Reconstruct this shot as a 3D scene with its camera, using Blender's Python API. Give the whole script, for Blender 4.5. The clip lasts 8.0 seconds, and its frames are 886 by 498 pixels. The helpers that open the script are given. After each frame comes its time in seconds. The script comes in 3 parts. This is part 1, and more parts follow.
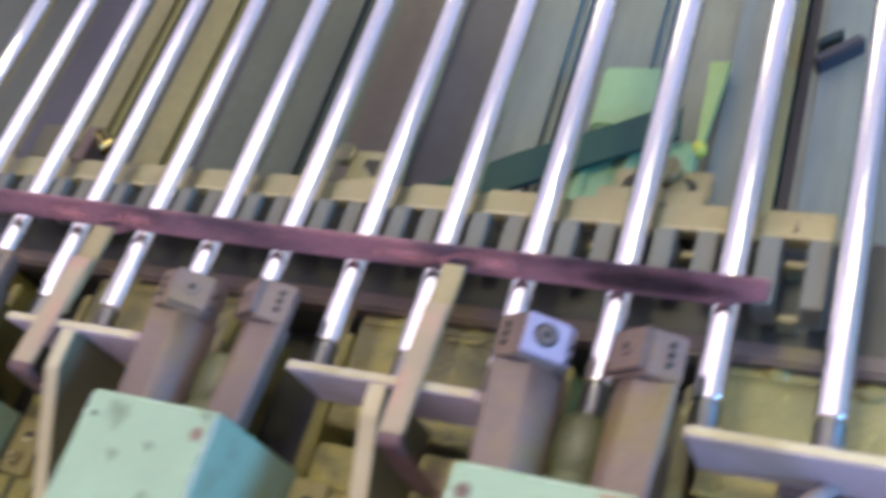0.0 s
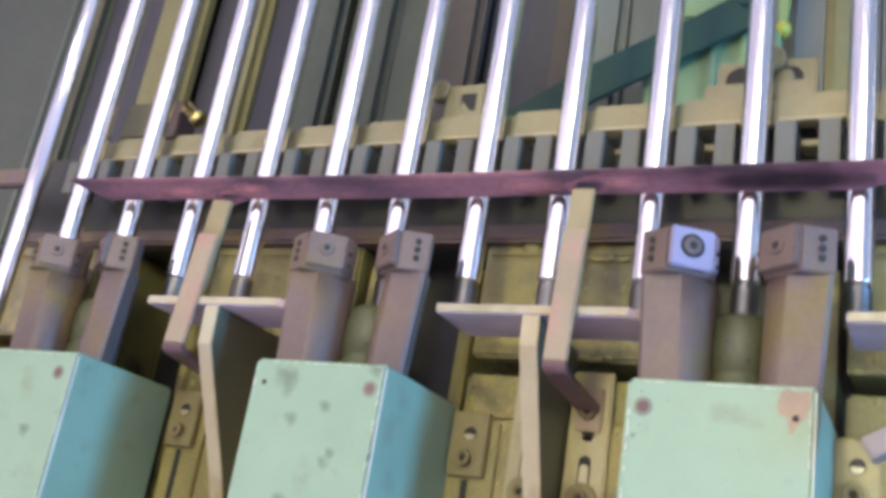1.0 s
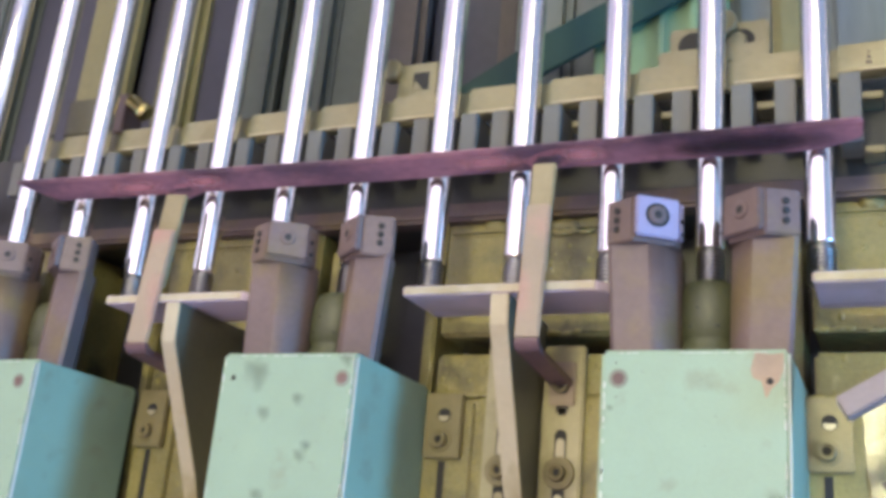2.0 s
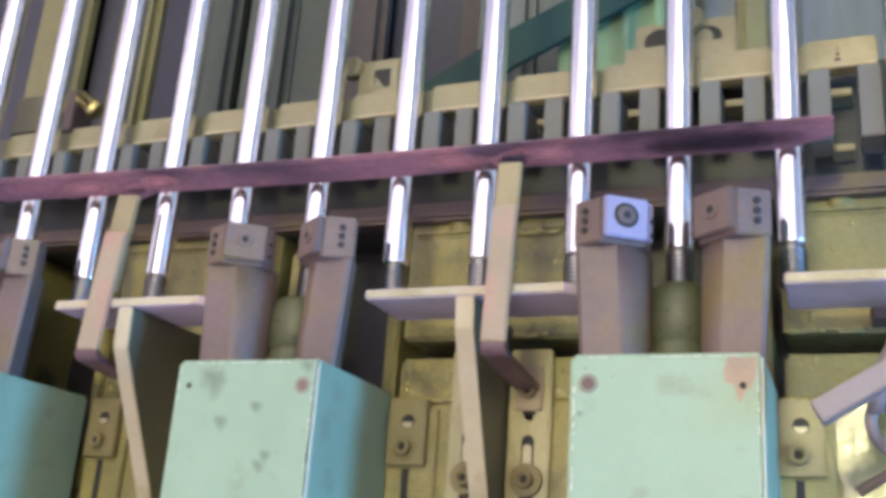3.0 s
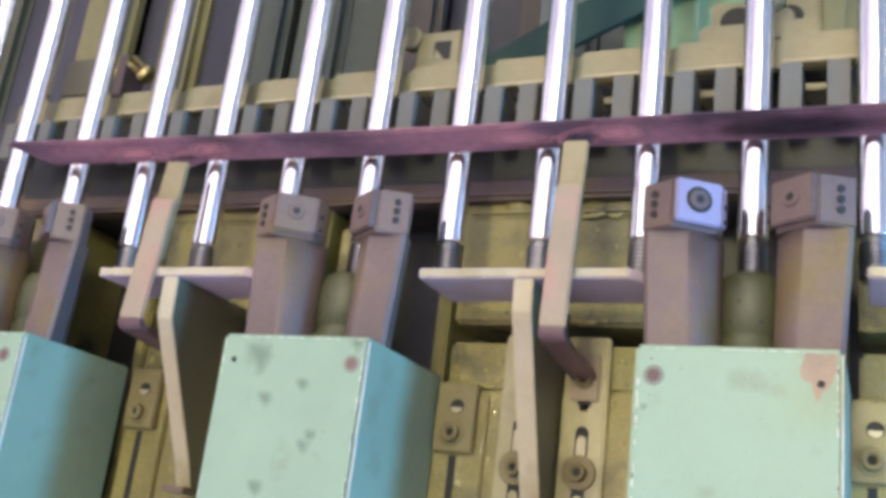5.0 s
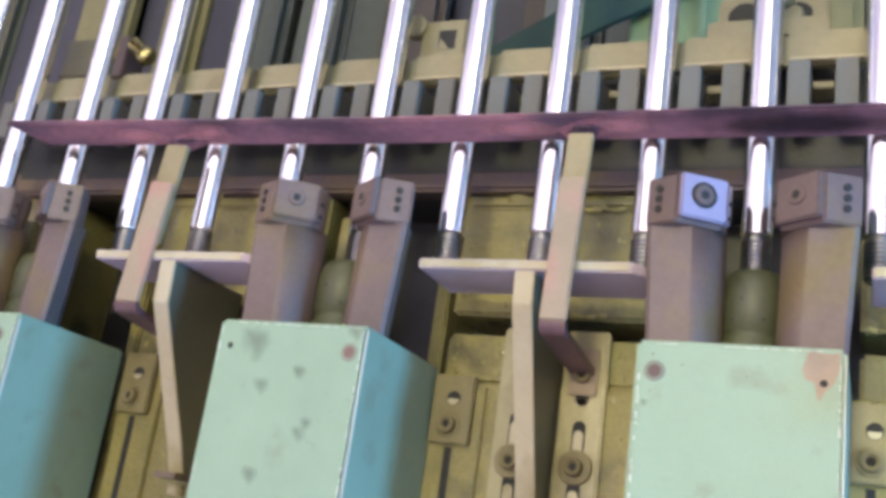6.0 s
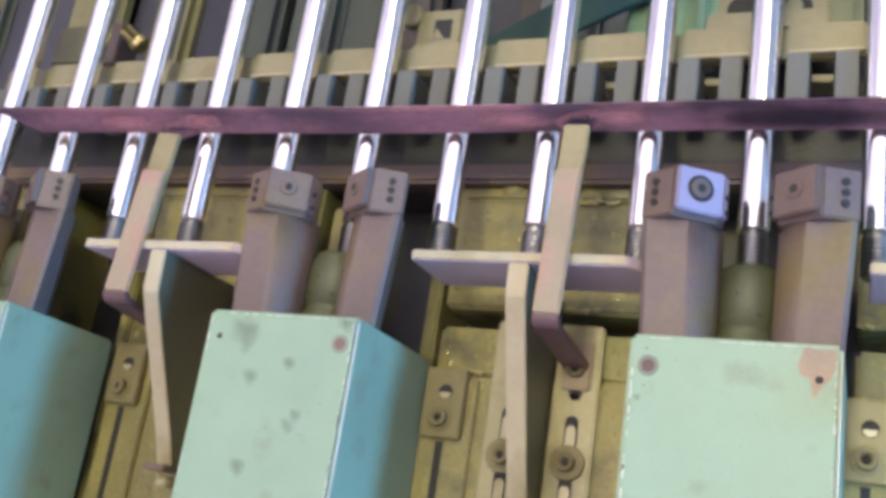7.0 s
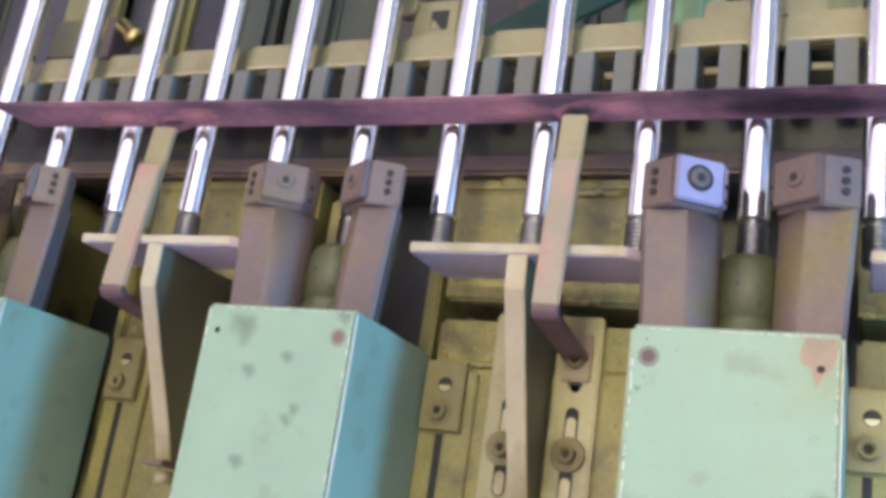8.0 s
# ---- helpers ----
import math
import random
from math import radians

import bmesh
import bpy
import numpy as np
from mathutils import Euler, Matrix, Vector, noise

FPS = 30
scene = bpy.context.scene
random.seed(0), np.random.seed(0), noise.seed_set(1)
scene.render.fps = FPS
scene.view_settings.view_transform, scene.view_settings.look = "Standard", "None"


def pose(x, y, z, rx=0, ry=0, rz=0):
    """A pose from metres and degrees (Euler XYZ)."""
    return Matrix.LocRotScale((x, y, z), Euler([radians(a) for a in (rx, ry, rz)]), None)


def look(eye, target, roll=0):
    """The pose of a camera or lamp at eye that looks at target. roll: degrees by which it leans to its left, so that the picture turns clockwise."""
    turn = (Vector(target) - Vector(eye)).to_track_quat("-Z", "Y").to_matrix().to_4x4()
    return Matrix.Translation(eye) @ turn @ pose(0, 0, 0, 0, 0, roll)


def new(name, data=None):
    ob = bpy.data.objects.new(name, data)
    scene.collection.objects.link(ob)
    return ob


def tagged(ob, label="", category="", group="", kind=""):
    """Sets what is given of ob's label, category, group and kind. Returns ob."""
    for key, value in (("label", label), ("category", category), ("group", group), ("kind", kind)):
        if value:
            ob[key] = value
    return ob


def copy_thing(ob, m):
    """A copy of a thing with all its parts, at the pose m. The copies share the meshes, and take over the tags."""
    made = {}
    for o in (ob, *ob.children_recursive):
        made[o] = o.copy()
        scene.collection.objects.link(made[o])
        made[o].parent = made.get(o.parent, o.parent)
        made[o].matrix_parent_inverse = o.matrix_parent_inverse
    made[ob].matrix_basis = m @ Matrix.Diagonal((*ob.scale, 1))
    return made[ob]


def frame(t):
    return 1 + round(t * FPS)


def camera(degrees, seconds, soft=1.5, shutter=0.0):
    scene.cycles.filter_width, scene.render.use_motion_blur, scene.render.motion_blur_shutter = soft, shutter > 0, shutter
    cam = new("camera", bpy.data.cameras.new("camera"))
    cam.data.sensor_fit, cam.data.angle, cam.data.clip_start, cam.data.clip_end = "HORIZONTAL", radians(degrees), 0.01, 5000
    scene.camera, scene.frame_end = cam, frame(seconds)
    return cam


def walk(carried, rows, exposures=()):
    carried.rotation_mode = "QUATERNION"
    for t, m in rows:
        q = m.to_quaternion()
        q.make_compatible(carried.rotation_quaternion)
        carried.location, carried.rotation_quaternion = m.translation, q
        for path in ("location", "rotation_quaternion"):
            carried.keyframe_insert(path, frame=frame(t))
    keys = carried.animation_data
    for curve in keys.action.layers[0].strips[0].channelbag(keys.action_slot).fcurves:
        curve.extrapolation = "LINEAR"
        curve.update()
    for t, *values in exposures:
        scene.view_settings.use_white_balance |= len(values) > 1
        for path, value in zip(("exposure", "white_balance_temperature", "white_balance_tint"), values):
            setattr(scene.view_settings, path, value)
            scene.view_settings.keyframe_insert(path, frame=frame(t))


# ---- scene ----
cam = camera(47.14, 8.0, soft=4.0, shutter=0.9)
PATH = [
    (0, (0.1974, -0.6434, -0.1872), (-0.2112, 0.1141, 0.2148), 18.72),
    (0.5, (0.1517, -0.6869, -0.1928), (-0.2724, 0.0892, 0.1541), 13.83),
    (1, (0.1310, -0.7046, -0.1881), (-0.2931, 0.0865, 0.1230), 9.70),
    (1.5, (0.1250, -0.7082, -0.1849), (-0.2809, 0.0979, 0.1114), 6.74),
    (3, (0.1057, -0.6882, -0.1730), (-0.2405, 0.1454, 0.1234), 4.24),
    (3.5, (0.1061, -0.6781, -0.1684), (-0.2290, 0.1612, 0.1243), 4.24),
    (4, (0.1003, -0.6715, -0.1658), (-0.2352, 0.1694, 0.1222), 4.73),
    (4.5, (0.0850, -0.6723, -0.1667), (-0.2724, 0.1611, 0.1165), 5.96),
    (4.7, (0.0828, -0.6689, -0.1692), (-0.2893, 0.1577, 0.1149), 6.55),
    (6, (0.0727, -0.6609, -0.1720), (-0.2998, 0.1680, 0.1049), 8.43),
    (6.5, (0.0730, -0.6559, -0.1734), (-0.2984, 0.1736, 0.1033), 8.84),
    (7, (0.0721, -0.6516, -0.1711), (-0.2979, 0.1799, 0.1015), 8.94),
    (7.5, (0.0701, -0.6479, -0.1702), (-0.2978, 0.1854, 0.0998), 8.82),
    (8, (0.0711, -0.6473, -0.1709), (-0.2981, 0.1863, 0.0962), 8.46),
]
walk(cam, [(t, look(eye, target, roll)) for t, eye, target, roll in PATH], [(0, 0.06), (4.0, 0.08), (4.5, 0.17), (4.7, 0.14), (5.8, 0.06), (8, 0.06)])

# ---- world and light: an unseen factory hall with a window band, cool side window and yellowish ceiling tubes ----
FLOOR = -1.25
world = bpy.data.worlds.new("sky")
scene.world = world
world.use_nodes = True
wn = world.node_tree.nodes
sky = wn.new("ShaderNodeTexSky")
sky.sky_type, sky.sun_disc, sky.sun_elevation = "NISHITA", False, radians(35)
world.node_tree.links.new(sky.outputs[0], wn["Background"].inputs[0])
wn["Background"].inputs[1].default_value = 0.08


def area(name, eye, target, wide, high, watts, colour):
    lamp = bpy.data.lights.new(name, "AREA")
    lamp.shape, lamp.size, lamp.size_y, lamp.energy, lamp.color = "RECTANGLE", wide, high, watts, colour
    ob = new(name, lamp)
    ob.matrix_world = look(eye, target)
    return ob


COOL, VIOLET, WARM = (0.12, 0.46, 1.0), (1.0, 0.815, 0.965), (1.0, 0.92, 0.50)
# Unseen window band, assumed from what the rods reflect.
WINDOWS = [(-2.85, 1.9), (-0.45, 2.6), (1.6, 1.1)]
for wx, ww in WINDOWS:
    area("unseen_window_light", (wx, -3.55, 0.65), (wx, 0, 0.65), ww, 3.7, 4.7 * ww * 3.7, VIOLET)
# Added, unseen window that widens the rods' bright reflection to the left.
area("unseen_window_light", (-3.95, -2.0, 0.65), (0, -2.0, 0.65), 2.4, 3.7, 26, VIOLET)
area("side_window_light", (3.1, -1.12, -0.25), (0, -1.12, -0.25), 0.5, 1.6, 150, COOL)
FLOOD = (-0.06, -2.45, 0.38)
area("flood_light", FLOOD, (-0.2, 0, 0), 0.34, 0.20, 24, WARM)
# Unseen tubes; the second is placed to put sheen on the rail's right end.
TUBES = [(-0.9, -1.15, 2.0), (0.70, -2.55, 1.64)]
for tx, ty, tz in TUBES:
    area("unseen_tube_light", (tx, ty, tz), (tx, ty, 0), 1.2, 0.16, 16, WARM)


# ---- materials ----
def material(name, base, rough=0.5, metal=0.0, grain=60.0, vary=0.25, second=None, spots=0.0, bump=0.15, coat=0.0, fine=None, rough_vary=0.15, stretch=None, wet=0.0):
    m = bpy.data.materials.new(name)
    m.use_nodes = True
    nt = m.node_tree
    b = nt.nodes["Principled BSDF"]
    b.inputs["Metallic"].default_value = metal
    b.inputs["Coat Weight"].default_value = coat
    b.inputs["Coat Roughness"].default_value = 0.05
    co = nt.nodes.new("ShaderNodeTexCoord")
    src = co.outputs["Object"]
    info = nt.nodes.new("ShaderNodeObjectInfo")
    shift = nt.nodes.new("ShaderNodeVectorMath")
    shift.operation = "ADD"
    nt.links.new(src, shift.inputs[0])
    nt.links.new(info.outputs["Location"], shift.inputs[1])
    src = shift.outputs[0]
    if stretch:
        mp = nt.nodes.new("ShaderNodeMapping")
        mp.inputs["Scale"].default_value = stretch
        nt.links.new(src, mp.inputs[0])
        src = mp.outputs[0]

    def cloud(scale, detail):
        n = nt.nodes.new("ShaderNodeTexNoise")
        n.inputs["Scale"].default_value, n.inputs["Detail"].default_value = scale, detail
        nt.links.new(src, n.inputs["Vector"])
        return n.outputs["Fac"]

    def ramp(fac, lo, hi, a, c):
        r = nt.nodes.new("ShaderNodeValToRGB")
        r.color_ramp.elements[0].position, r.color_ramp.elements[1].position = lo, hi
        r.color_ramp.elements[0].color, r.color_ramp.elements[1].color = (*a, 1), (*c, 1)
        nt.links.new(fac, r.inputs[0])
        return r.outputs[0]

    dark = tuple(v * (1 - vary) for v in base)
    light = tuple(min(1, v * (1 + vary)) for v in base)
    big = cloud(grain / 5, 4)
    small = cloud(fine or grain * 6, 3)
    col = ramp(big, 0.3, 0.7, dark, light)
    if second:
        blot = cloud(grain / 2.6, 6)
        mix = nt.nodes.new("ShaderNodeMixRGB")
        mix.inputs[2].default_value = (*second, 1)
        nt.links.new(ramp(blot, 0.62 - 0.25 * spots, 0.74 - 0.2 * spots, (0, 0, 0), (1, 1, 1)), mix.inputs[0])
        nt.links.new(col, mix.inputs[1])
        col = mix.outputs[0]
    speck = nt.nodes.new("ShaderNodeMixRGB")
    speck.blend_type, speck.inputs[0].default_value = "MULTIPLY", 1
    nt.links.new(col, speck.inputs[1])
    nt.links.new(ramp(small, 0.25, 0.75, (1 - vary * 0.6,) * 3, (1, 1, 1)), speck.inputs[2])
    nt.links.new(speck.outputs[0], b.inputs["Base Color"])
    rg = nt.nodes.new("ShaderNodeMapRange")
    rg.inputs["To Min"].default_value, rg.inputs["To Max"].default_value = max(0.02, rough - rough_vary), min(1, rough + rough_vary)
    nt.links.new(big, rg.inputs["Value"])
    nt.links.new(rg.outputs[0], b.inputs["Roughness"])
    if bump:
        bp = nt.nodes.new("ShaderNodeBump")
        bp.inputs["Strength"].default_value, bp.inputs["Distance"].default_value = bump, 0.002
        nt.links.new(small, bp.inputs["Height"])
        nt.links.new(bp.outputs[0], b.inputs["Normal"])
        nt.links.new(bp.outputs[0], b.inputs["Coat Normal"])
    if wet:
        rip = nt.nodes.new("ShaderNodeBump")
        rip.inputs["Strength"].default_value, rip.inputs["Distance"].default_value = wet, 0.006
        nt.links.new(cloud(150, 4), rip.inputs["Height"])
        nt.links.new(rip.outputs[0], b.inputs["Coat Normal"])
    return m


def stain(name, colour, strength, rough=0.5, scale=80, ragged=0.7):
    """A soft-edged stain that fades out towards the rim of its own patch."""
    m = material(name, colour, rough, 0.0, 60, 0.25, bump=0.05)
    nt = m.node_tree
    co = nt.nodes.new("ShaderNodeTexCoord")
    mid = nt.nodes.new("ShaderNodeVectorMath")
    mid.operation, mid.inputs[1].default_value = "SUBTRACT", (0.5, 0.5, 0.5)
    far = nt.nodes.new("ShaderNodeVectorMath")
    far.operation = "LENGTH"
    flat = nt.nodes.new("ShaderNodeVectorMath")
    flat.operation, flat.inputs[1].default_value = "MULTIPLY", (1, 0, 1)
    cloud = nt.nodes.new("ShaderNodeTexNoise")
    cloud.inputs["Scale"].default_value, cloud.inputs["Detail"].default_value = scale, 5
    add = nt.nodes.new("ShaderNodeMath")
    add.operation, add.inputs[2].default_value = "MULTIPLY_ADD", -0.38 * ragged
    add.inputs[1].default_value = ragged
    tot = nt.nodes.new("ShaderNodeMath")
    fade = nt.nodes.new("ShaderNodeMapRange")
    fade.inputs["From Min"].default_value, fade.inputs["From Max"].default_value = 0.0, 0.47
    fade.inputs["To Min"].default_value, fade.inputs["To Max"].default_value = strength, 0.0
    fade.interpolation_type = "SMOOTHSTEP"
    nt.links.new(co.outputs["Generated"], mid.inputs[0])
    nt.links.new(mid.outputs[0], flat.inputs[0])
    nt.links.new(flat.outputs[0], far.inputs[0])
    nt.links.new(co.outputs["Object"], cloud.inputs["Vector"])
    nt.links.new(cloud.outputs["Fac"], add.inputs[0])
    nt.links.new(far.outputs["Value"], tot.inputs[0])
    nt.links.new(add.outputs[0], tot.inputs[1])
    nt.links.new(tot.outputs[0], fade.inputs["Value"])
    nt.links.new(fade.outputs[0], nt.nodes["Principled BSDF"].inputs["Alpha"])
    return m


SMUDGE = stain("grey_oil_smudge", (0.13, 0.135, 0.10), 0.20)
PINKHEAT = stain("pink_heat_tint", (0.46, 0.20, 0.215), 0.80, 0.42, 40, 0.4)
DARKHEAT = stain("dark_heat_tint", (0.040, 0.026, 0.036), 0.75, 0.42, 22, 0.35)
CLAMP = material("oily_tan_steel", (0.235, 0.195, 0.085), 0.50, 0.05, 40, 0.2, (0.15, 0.12, 0.05), 0.3, 0.15, 0.1)
STRAPTOP = material("olive_tan_strap", (0.30, 0.245, 0.13), 0.5, 0.05, 40, 0.2, (0.24, 0.19, 0.09), 0.35, 0.12)
CHROME = material("polished_chrome", (0.97, 0.94, 0.925), 0.16, 1.0, 30, 0.04, bump=0.05, rough_vary=0.03, fine=500, stretch=(1, 1, 0.015))
THREAD = material("oily_steel_thread", (0.30, 0.30, 0.30), 0.34, 1.0, 80, 0.3, bump=0.1)
TEAL = material("mint_enamel_paint", (0.262, 0.370, 0.256), 0.46, 0.0, 85, 0.09, (0.235, 0.305, 0.205), 0.16, 0.06)
RAW = material("bare_primer_chip", (0.42, 0.31, 0.21), 0.6, 0.0, 90, 0.25)
RUST = material("rust", (0.17, 0.105, 0.085), 0.7, 0.0, 120, 0.3)
RUSTPAINT = material("rust_stained_paint", (0.205, 0.215, 0.160), 0.55, 0.0, 120, 0.15)
DARKHOLE = material("dark_hole", (0.020, 0.020, 0.018), 0.7, 0.0, 60, 0.2, bump=0)
TAN = material("worn_tan_steel", (0.155, 0.110, 0.100), 0.52, 0.1, 40, 0.28, (0.175, 0.128, 0.062), 0.5, 0.12)
STRAP = material("tan_painted_strap", (0.34, 0.265, 0.18), 0.55, 0.05, 40, 0.18, (0.40, 0.235, 0.18), 0.35, 0.12)
# Shade on the webs' sides is put into this colour; side_block shares it.
WEBSIDE = material("shade_toned_plate", (0.13, 0.12, 0.08), 0.45, 0.1, 34, 0.2, bump=0.15)
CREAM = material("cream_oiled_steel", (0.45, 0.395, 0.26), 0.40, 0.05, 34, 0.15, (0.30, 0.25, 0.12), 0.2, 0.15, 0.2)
# Violet light on the rest plates' undersides is put into this colour.
PLATE = material("violet_lit_steel", (0.60, 0.50, 0.56), 0.45, 0.0, 34, 0.12, (0.48, 0.40, 0.40), 0.3, 0.12)
OLIVE = material("oil_soaked_cast_iron", (0.290, 0.245, 0.064), 0.56, 0.0, 40, 0.40, (0.115, 0.098, 0.030), 0.44, 0.30, 1.0, fine=330, wet=0.75)
PURPLE = material("heat_tinted_steel_bar", (0.105, 0.06, 0.085), 0.42, 0.15, 44, 0.45, (0.30, 0.140, 0.170), 0.60, 0.15, stretch=(0.5, 1, 1))
RAILCREAM = material("oily_rail_steel", (0.27, 0.245, 0.135), 0.34, 0.2, 30, 0.2, (0.20, 0.17, 0.08), 0.25, 0.2, 0.3)
GREY = material("dark_grey_composite", (0.118, 0.122, 0.112), 0.50, 0.0, 50, 0.15, bump=0.12)
# Shade of the unlit recesses is put into this near-black colour.
BLACK = material("recess_shade_black", (0.038, 0.038, 0.033), 0.4, 0.0, 40, 0.4, bump=0.2)
WORN_LIT = material("worn_and_lit_edge", (0.58, 0.60, 0.52), 0.5, 0.0, 90, 0.2)
BLUE = material("bright_machined_block", (0.36, 0.32, 0.44), 0.40, 0.3, 60, 0.10, bump=0.08)
STOP = material("dark_oiled_casting", (0.070, 0.077, 0.038), 0.42, 0.0, 40, 0.3, bump=0.2)
FILM = material("standing_oil_film", (0.27, 0.23, 0.07), 0.30, 0.0, 60, 0.35, (0.12, 0.10, 0.03), 0.35, 0.25, 1.0, fine=260, wet=0.14)
BARSTEEL = material("oily_slotted_steel", (0.36, 0.315, 0.15), 0.38, 0.05, 40, 0.2, (0.22, 0.19, 0.08), 0.3, 0.15, 0.6, wet=0.2)
BURNT = material("burnt_weld", (0.07, 0.04, 0.05), 0.5, 0.3, 120, 0.4)
BRASS = material("brass", (0.62, 0.50, 0.20), 0.22, 1.0, 60, 0.12, bump=0.05)
BLUEGREY = material("blue_grey_sheet", (0.132, 0.154, 0.142), 0.45, 0.1, 16, 0.3, (0.19, 0.212, 0.204), 0.3, 0.05, stretch=(1, 1, 0.2))
NAVY = material("dark_navy_sheet", (0.050, 0.050, 0.068), 0.45, 0.1, 14, 0.3, bump=0.05)
MOSS = material("dull_olive_sheet", (0.205, 0.19, 0.088), 0.5, 0.05, 14, 0.25, bump=0.05)
SLATE = material("grey_green_sheet", (0.075, 0.088, 0.072), 0.5, 0.1, 14, 0.25, bump=0.05)
BROWN = material("brown_stained_sheet", (0.085, 0.068, 0.058), 0.5, 0.1, 14, 0.3, bump=0.05)
OIL = material("oil", (0.30, 0.26, 0.08), 0.05, 0.0, 60, 0.1, bump=0.0, coat=1.0, rough_vary=0.02)
GREEN = material("dark_green_strap", (0.007, 0.042, 0.034), 0.72, 0.0, 30, 0.2, bump=0.05)
LIMEY = material("yellow_green_paint", (0.27, 0.36, 0.13), 0.45, 0.0, 20, 0.15, bump=0.05)
KNOB = material("yellow_knob_plastic", (0.46, 0.44, 0.06), 0.4, 0.0, 40, 0.12, bump=0.03)
LIME = material("light_green_paint", (0.20, 0.325, 0.175), 0.5, 0.0, 20, 0.15, bump=0.05)
HOSE = material("mauve_rubber_hose", (0.25, 0.205, 0.20), 0.5, 0.0, 50, 0.15)
# Unseen wall tinted blue so that it bounces onto the covers' right sides.
BOUNCEWALL = material("pale_blue_bounce_wall", (0.46, 0.60, 0.66), 0.7, 0.0, 3, 0.08)
RETURN = material("dark_return_strap", (0.17, 0.095, 0.095), 0.45, 0.1, 50, 0.35, (0.07, 0.045, 0.055), 0.4, 0.15)
HEAT = material("pink_heat_stain", (0.29, 0.125, 0.15), 0.45, 0.15, 60, 0.4, (0.12, 0.066, 0.09), 0.5)
PLASTER = material("hall_plaster", (0.80, 0.78, 0.80), 0.8, 0.0, 3, 0.08)
# Unseen floor tinted lilac to bounce violet light onto undersides.
BOUNCEFLOOR = material("lilac_bounce_floor", (0.66, 0.56, 0.70), 0.5, 0.0, 3, 0.12)
FRAME = material("grey_window_frame", (0.3, 0.3, 0.3), 0.5, 0.0, 10, 0.1)


# ---- mesh helpers ----
def slab(bm, x0, x1, y0, y1, z0, z1, bevel=0.0, m=None):
    r = bmesh.ops.create_cube(bm, size=1, matrix=Matrix.Translation(((x0 + x1) / 2, (y0 + y1) / 2, (z0 + z1) / 2)) @ Matrix.Diagonal((x1 - x0, y1 - y0, z1 - z0, 1)))
    vs = r["verts"]
    if bevel:
        es = list({e for v in vs for e in v.link_edges})
        out = bmesh.ops.bevel(bm, geom=es, offset=bevel, segments=2, affect="EDGES", clamp_overlap=True)
        vs = list({v for f in out["faces"] for v in f.verts} | {v for v in vs if v.is_valid})
    if m is not None:
        bmesh.ops.transform(bm, matrix=m, verts=vs)
    return bm


def box(x0, x1, y0, y1, z0, z1, bevel=0.001, m=None):
    return slab(bmesh.new(), x0, x1, y0, y1, z0, z1, bevel, m)


def prism(points, z0, z1, bevel=0.0, m=None):
    """A straight prism over an outline in x and y, from z0 to z1."""
    bm = bmesh.new()
    low = [bm.verts.new((x, y, z0)) for x, y in points]
    top = [bm.verts.new((x, y, z1)) for x, y in points]
    n = len(points)
    bm.faces.new(low[::-1]), bm.faces.new(top)
    for k in range(n):
        bm.faces.new((low[k], low[(k + 1) % n], top[(k + 1) % n], top[k]))
    bmesh.ops.recalc_face_normals(bm, faces=bm.faces)
    if bevel:
        bmesh.ops.bevel(bm, geom=list(bm.edges), offset=bevel, segments=2, affect="EDGES", clamp_overlap=True)
    if m is not None:
        bmesh.ops.transform(bm, matrix=m, verts=bm.verts)
    return bm


def lathe(profile, steps=32, m=None):
    """A turned body: (radius, z) from the bottom up, closed at both ends."""
    bm = bmesh.new()
    rings = [[bm.verts.new((r * math.cos(a), r * math.sin(a), z)) for a in np.linspace(0, 2 * math.pi, steps, False)] for r, z in profile]
    for a, b in zip(rings, rings[1:]):
        for k in range(steps):
            bm.faces.new((a[k], a[(k + 1) % steps], b[(k + 1) % steps], b[k]))
    bm.faces.new(rings[0][::-1]), bm.faces.new(rings[-1])
    for f in bm.faces:
        f.smooth = len(f.verts) == 4
    if m is not None:
        bmesh.ops.transform(bm, matrix=m, verts=bm.verts)
    return bm


def tube(points, radius, steps=10):
    """A round tube along a line of points."""
    bm = bmesh.new()
    pts = [Vector(p) for p in points]
    rings = []
    side = Vector((0.3, 1, 0.2))
    for k, p in enumerate(pts):
        d = (pts[min(k + 1, len(pts) - 1)] - pts[max(k - 1, 0)]).normalized()
        u = d.cross(side).normalized()
        v = d.cross(u)
        rings.append([bm.verts.new(p + radius * (math.cos(a) * u + math.sin(a) * v)) for a in np.linspace(0, 2 * math.pi, steps, False)])
    for a, b in zip(rings, rings[1:]):
        for k in range(steps):
            bm.faces.new((a[k], a[(k + 1) % steps], b[(k + 1) % steps], b[k])).smooth = True
    bm.faces.new(rings[0][::-1]), bm.faces.new(rings[-1])
    bmesh.ops.recalc_face_normals(bm, faces=bm.faces)
    return bm


def part(name, bm, mat, parent=None, label="", at=None):
    me = bpy.data.meshes.new(name)
    bm.to_mesh(me)
    bm.free()
    me.materials.append(mat)
    ob = new(name, me)
    if parent is not None:
        ob.parent = parent
    if at is not None:
        ob.matrix_basis = at
    return tagged(ob, label)


def thing(name, place, label, category, group="", kind=""):
    ob = new(name)
    ob.matrix_basis = pose(*place)
    return tagged(ob, label, category, group, kind)


FACE = pose(0, 0, 0, 90)  # turns a lathe's axis towards the operator's side


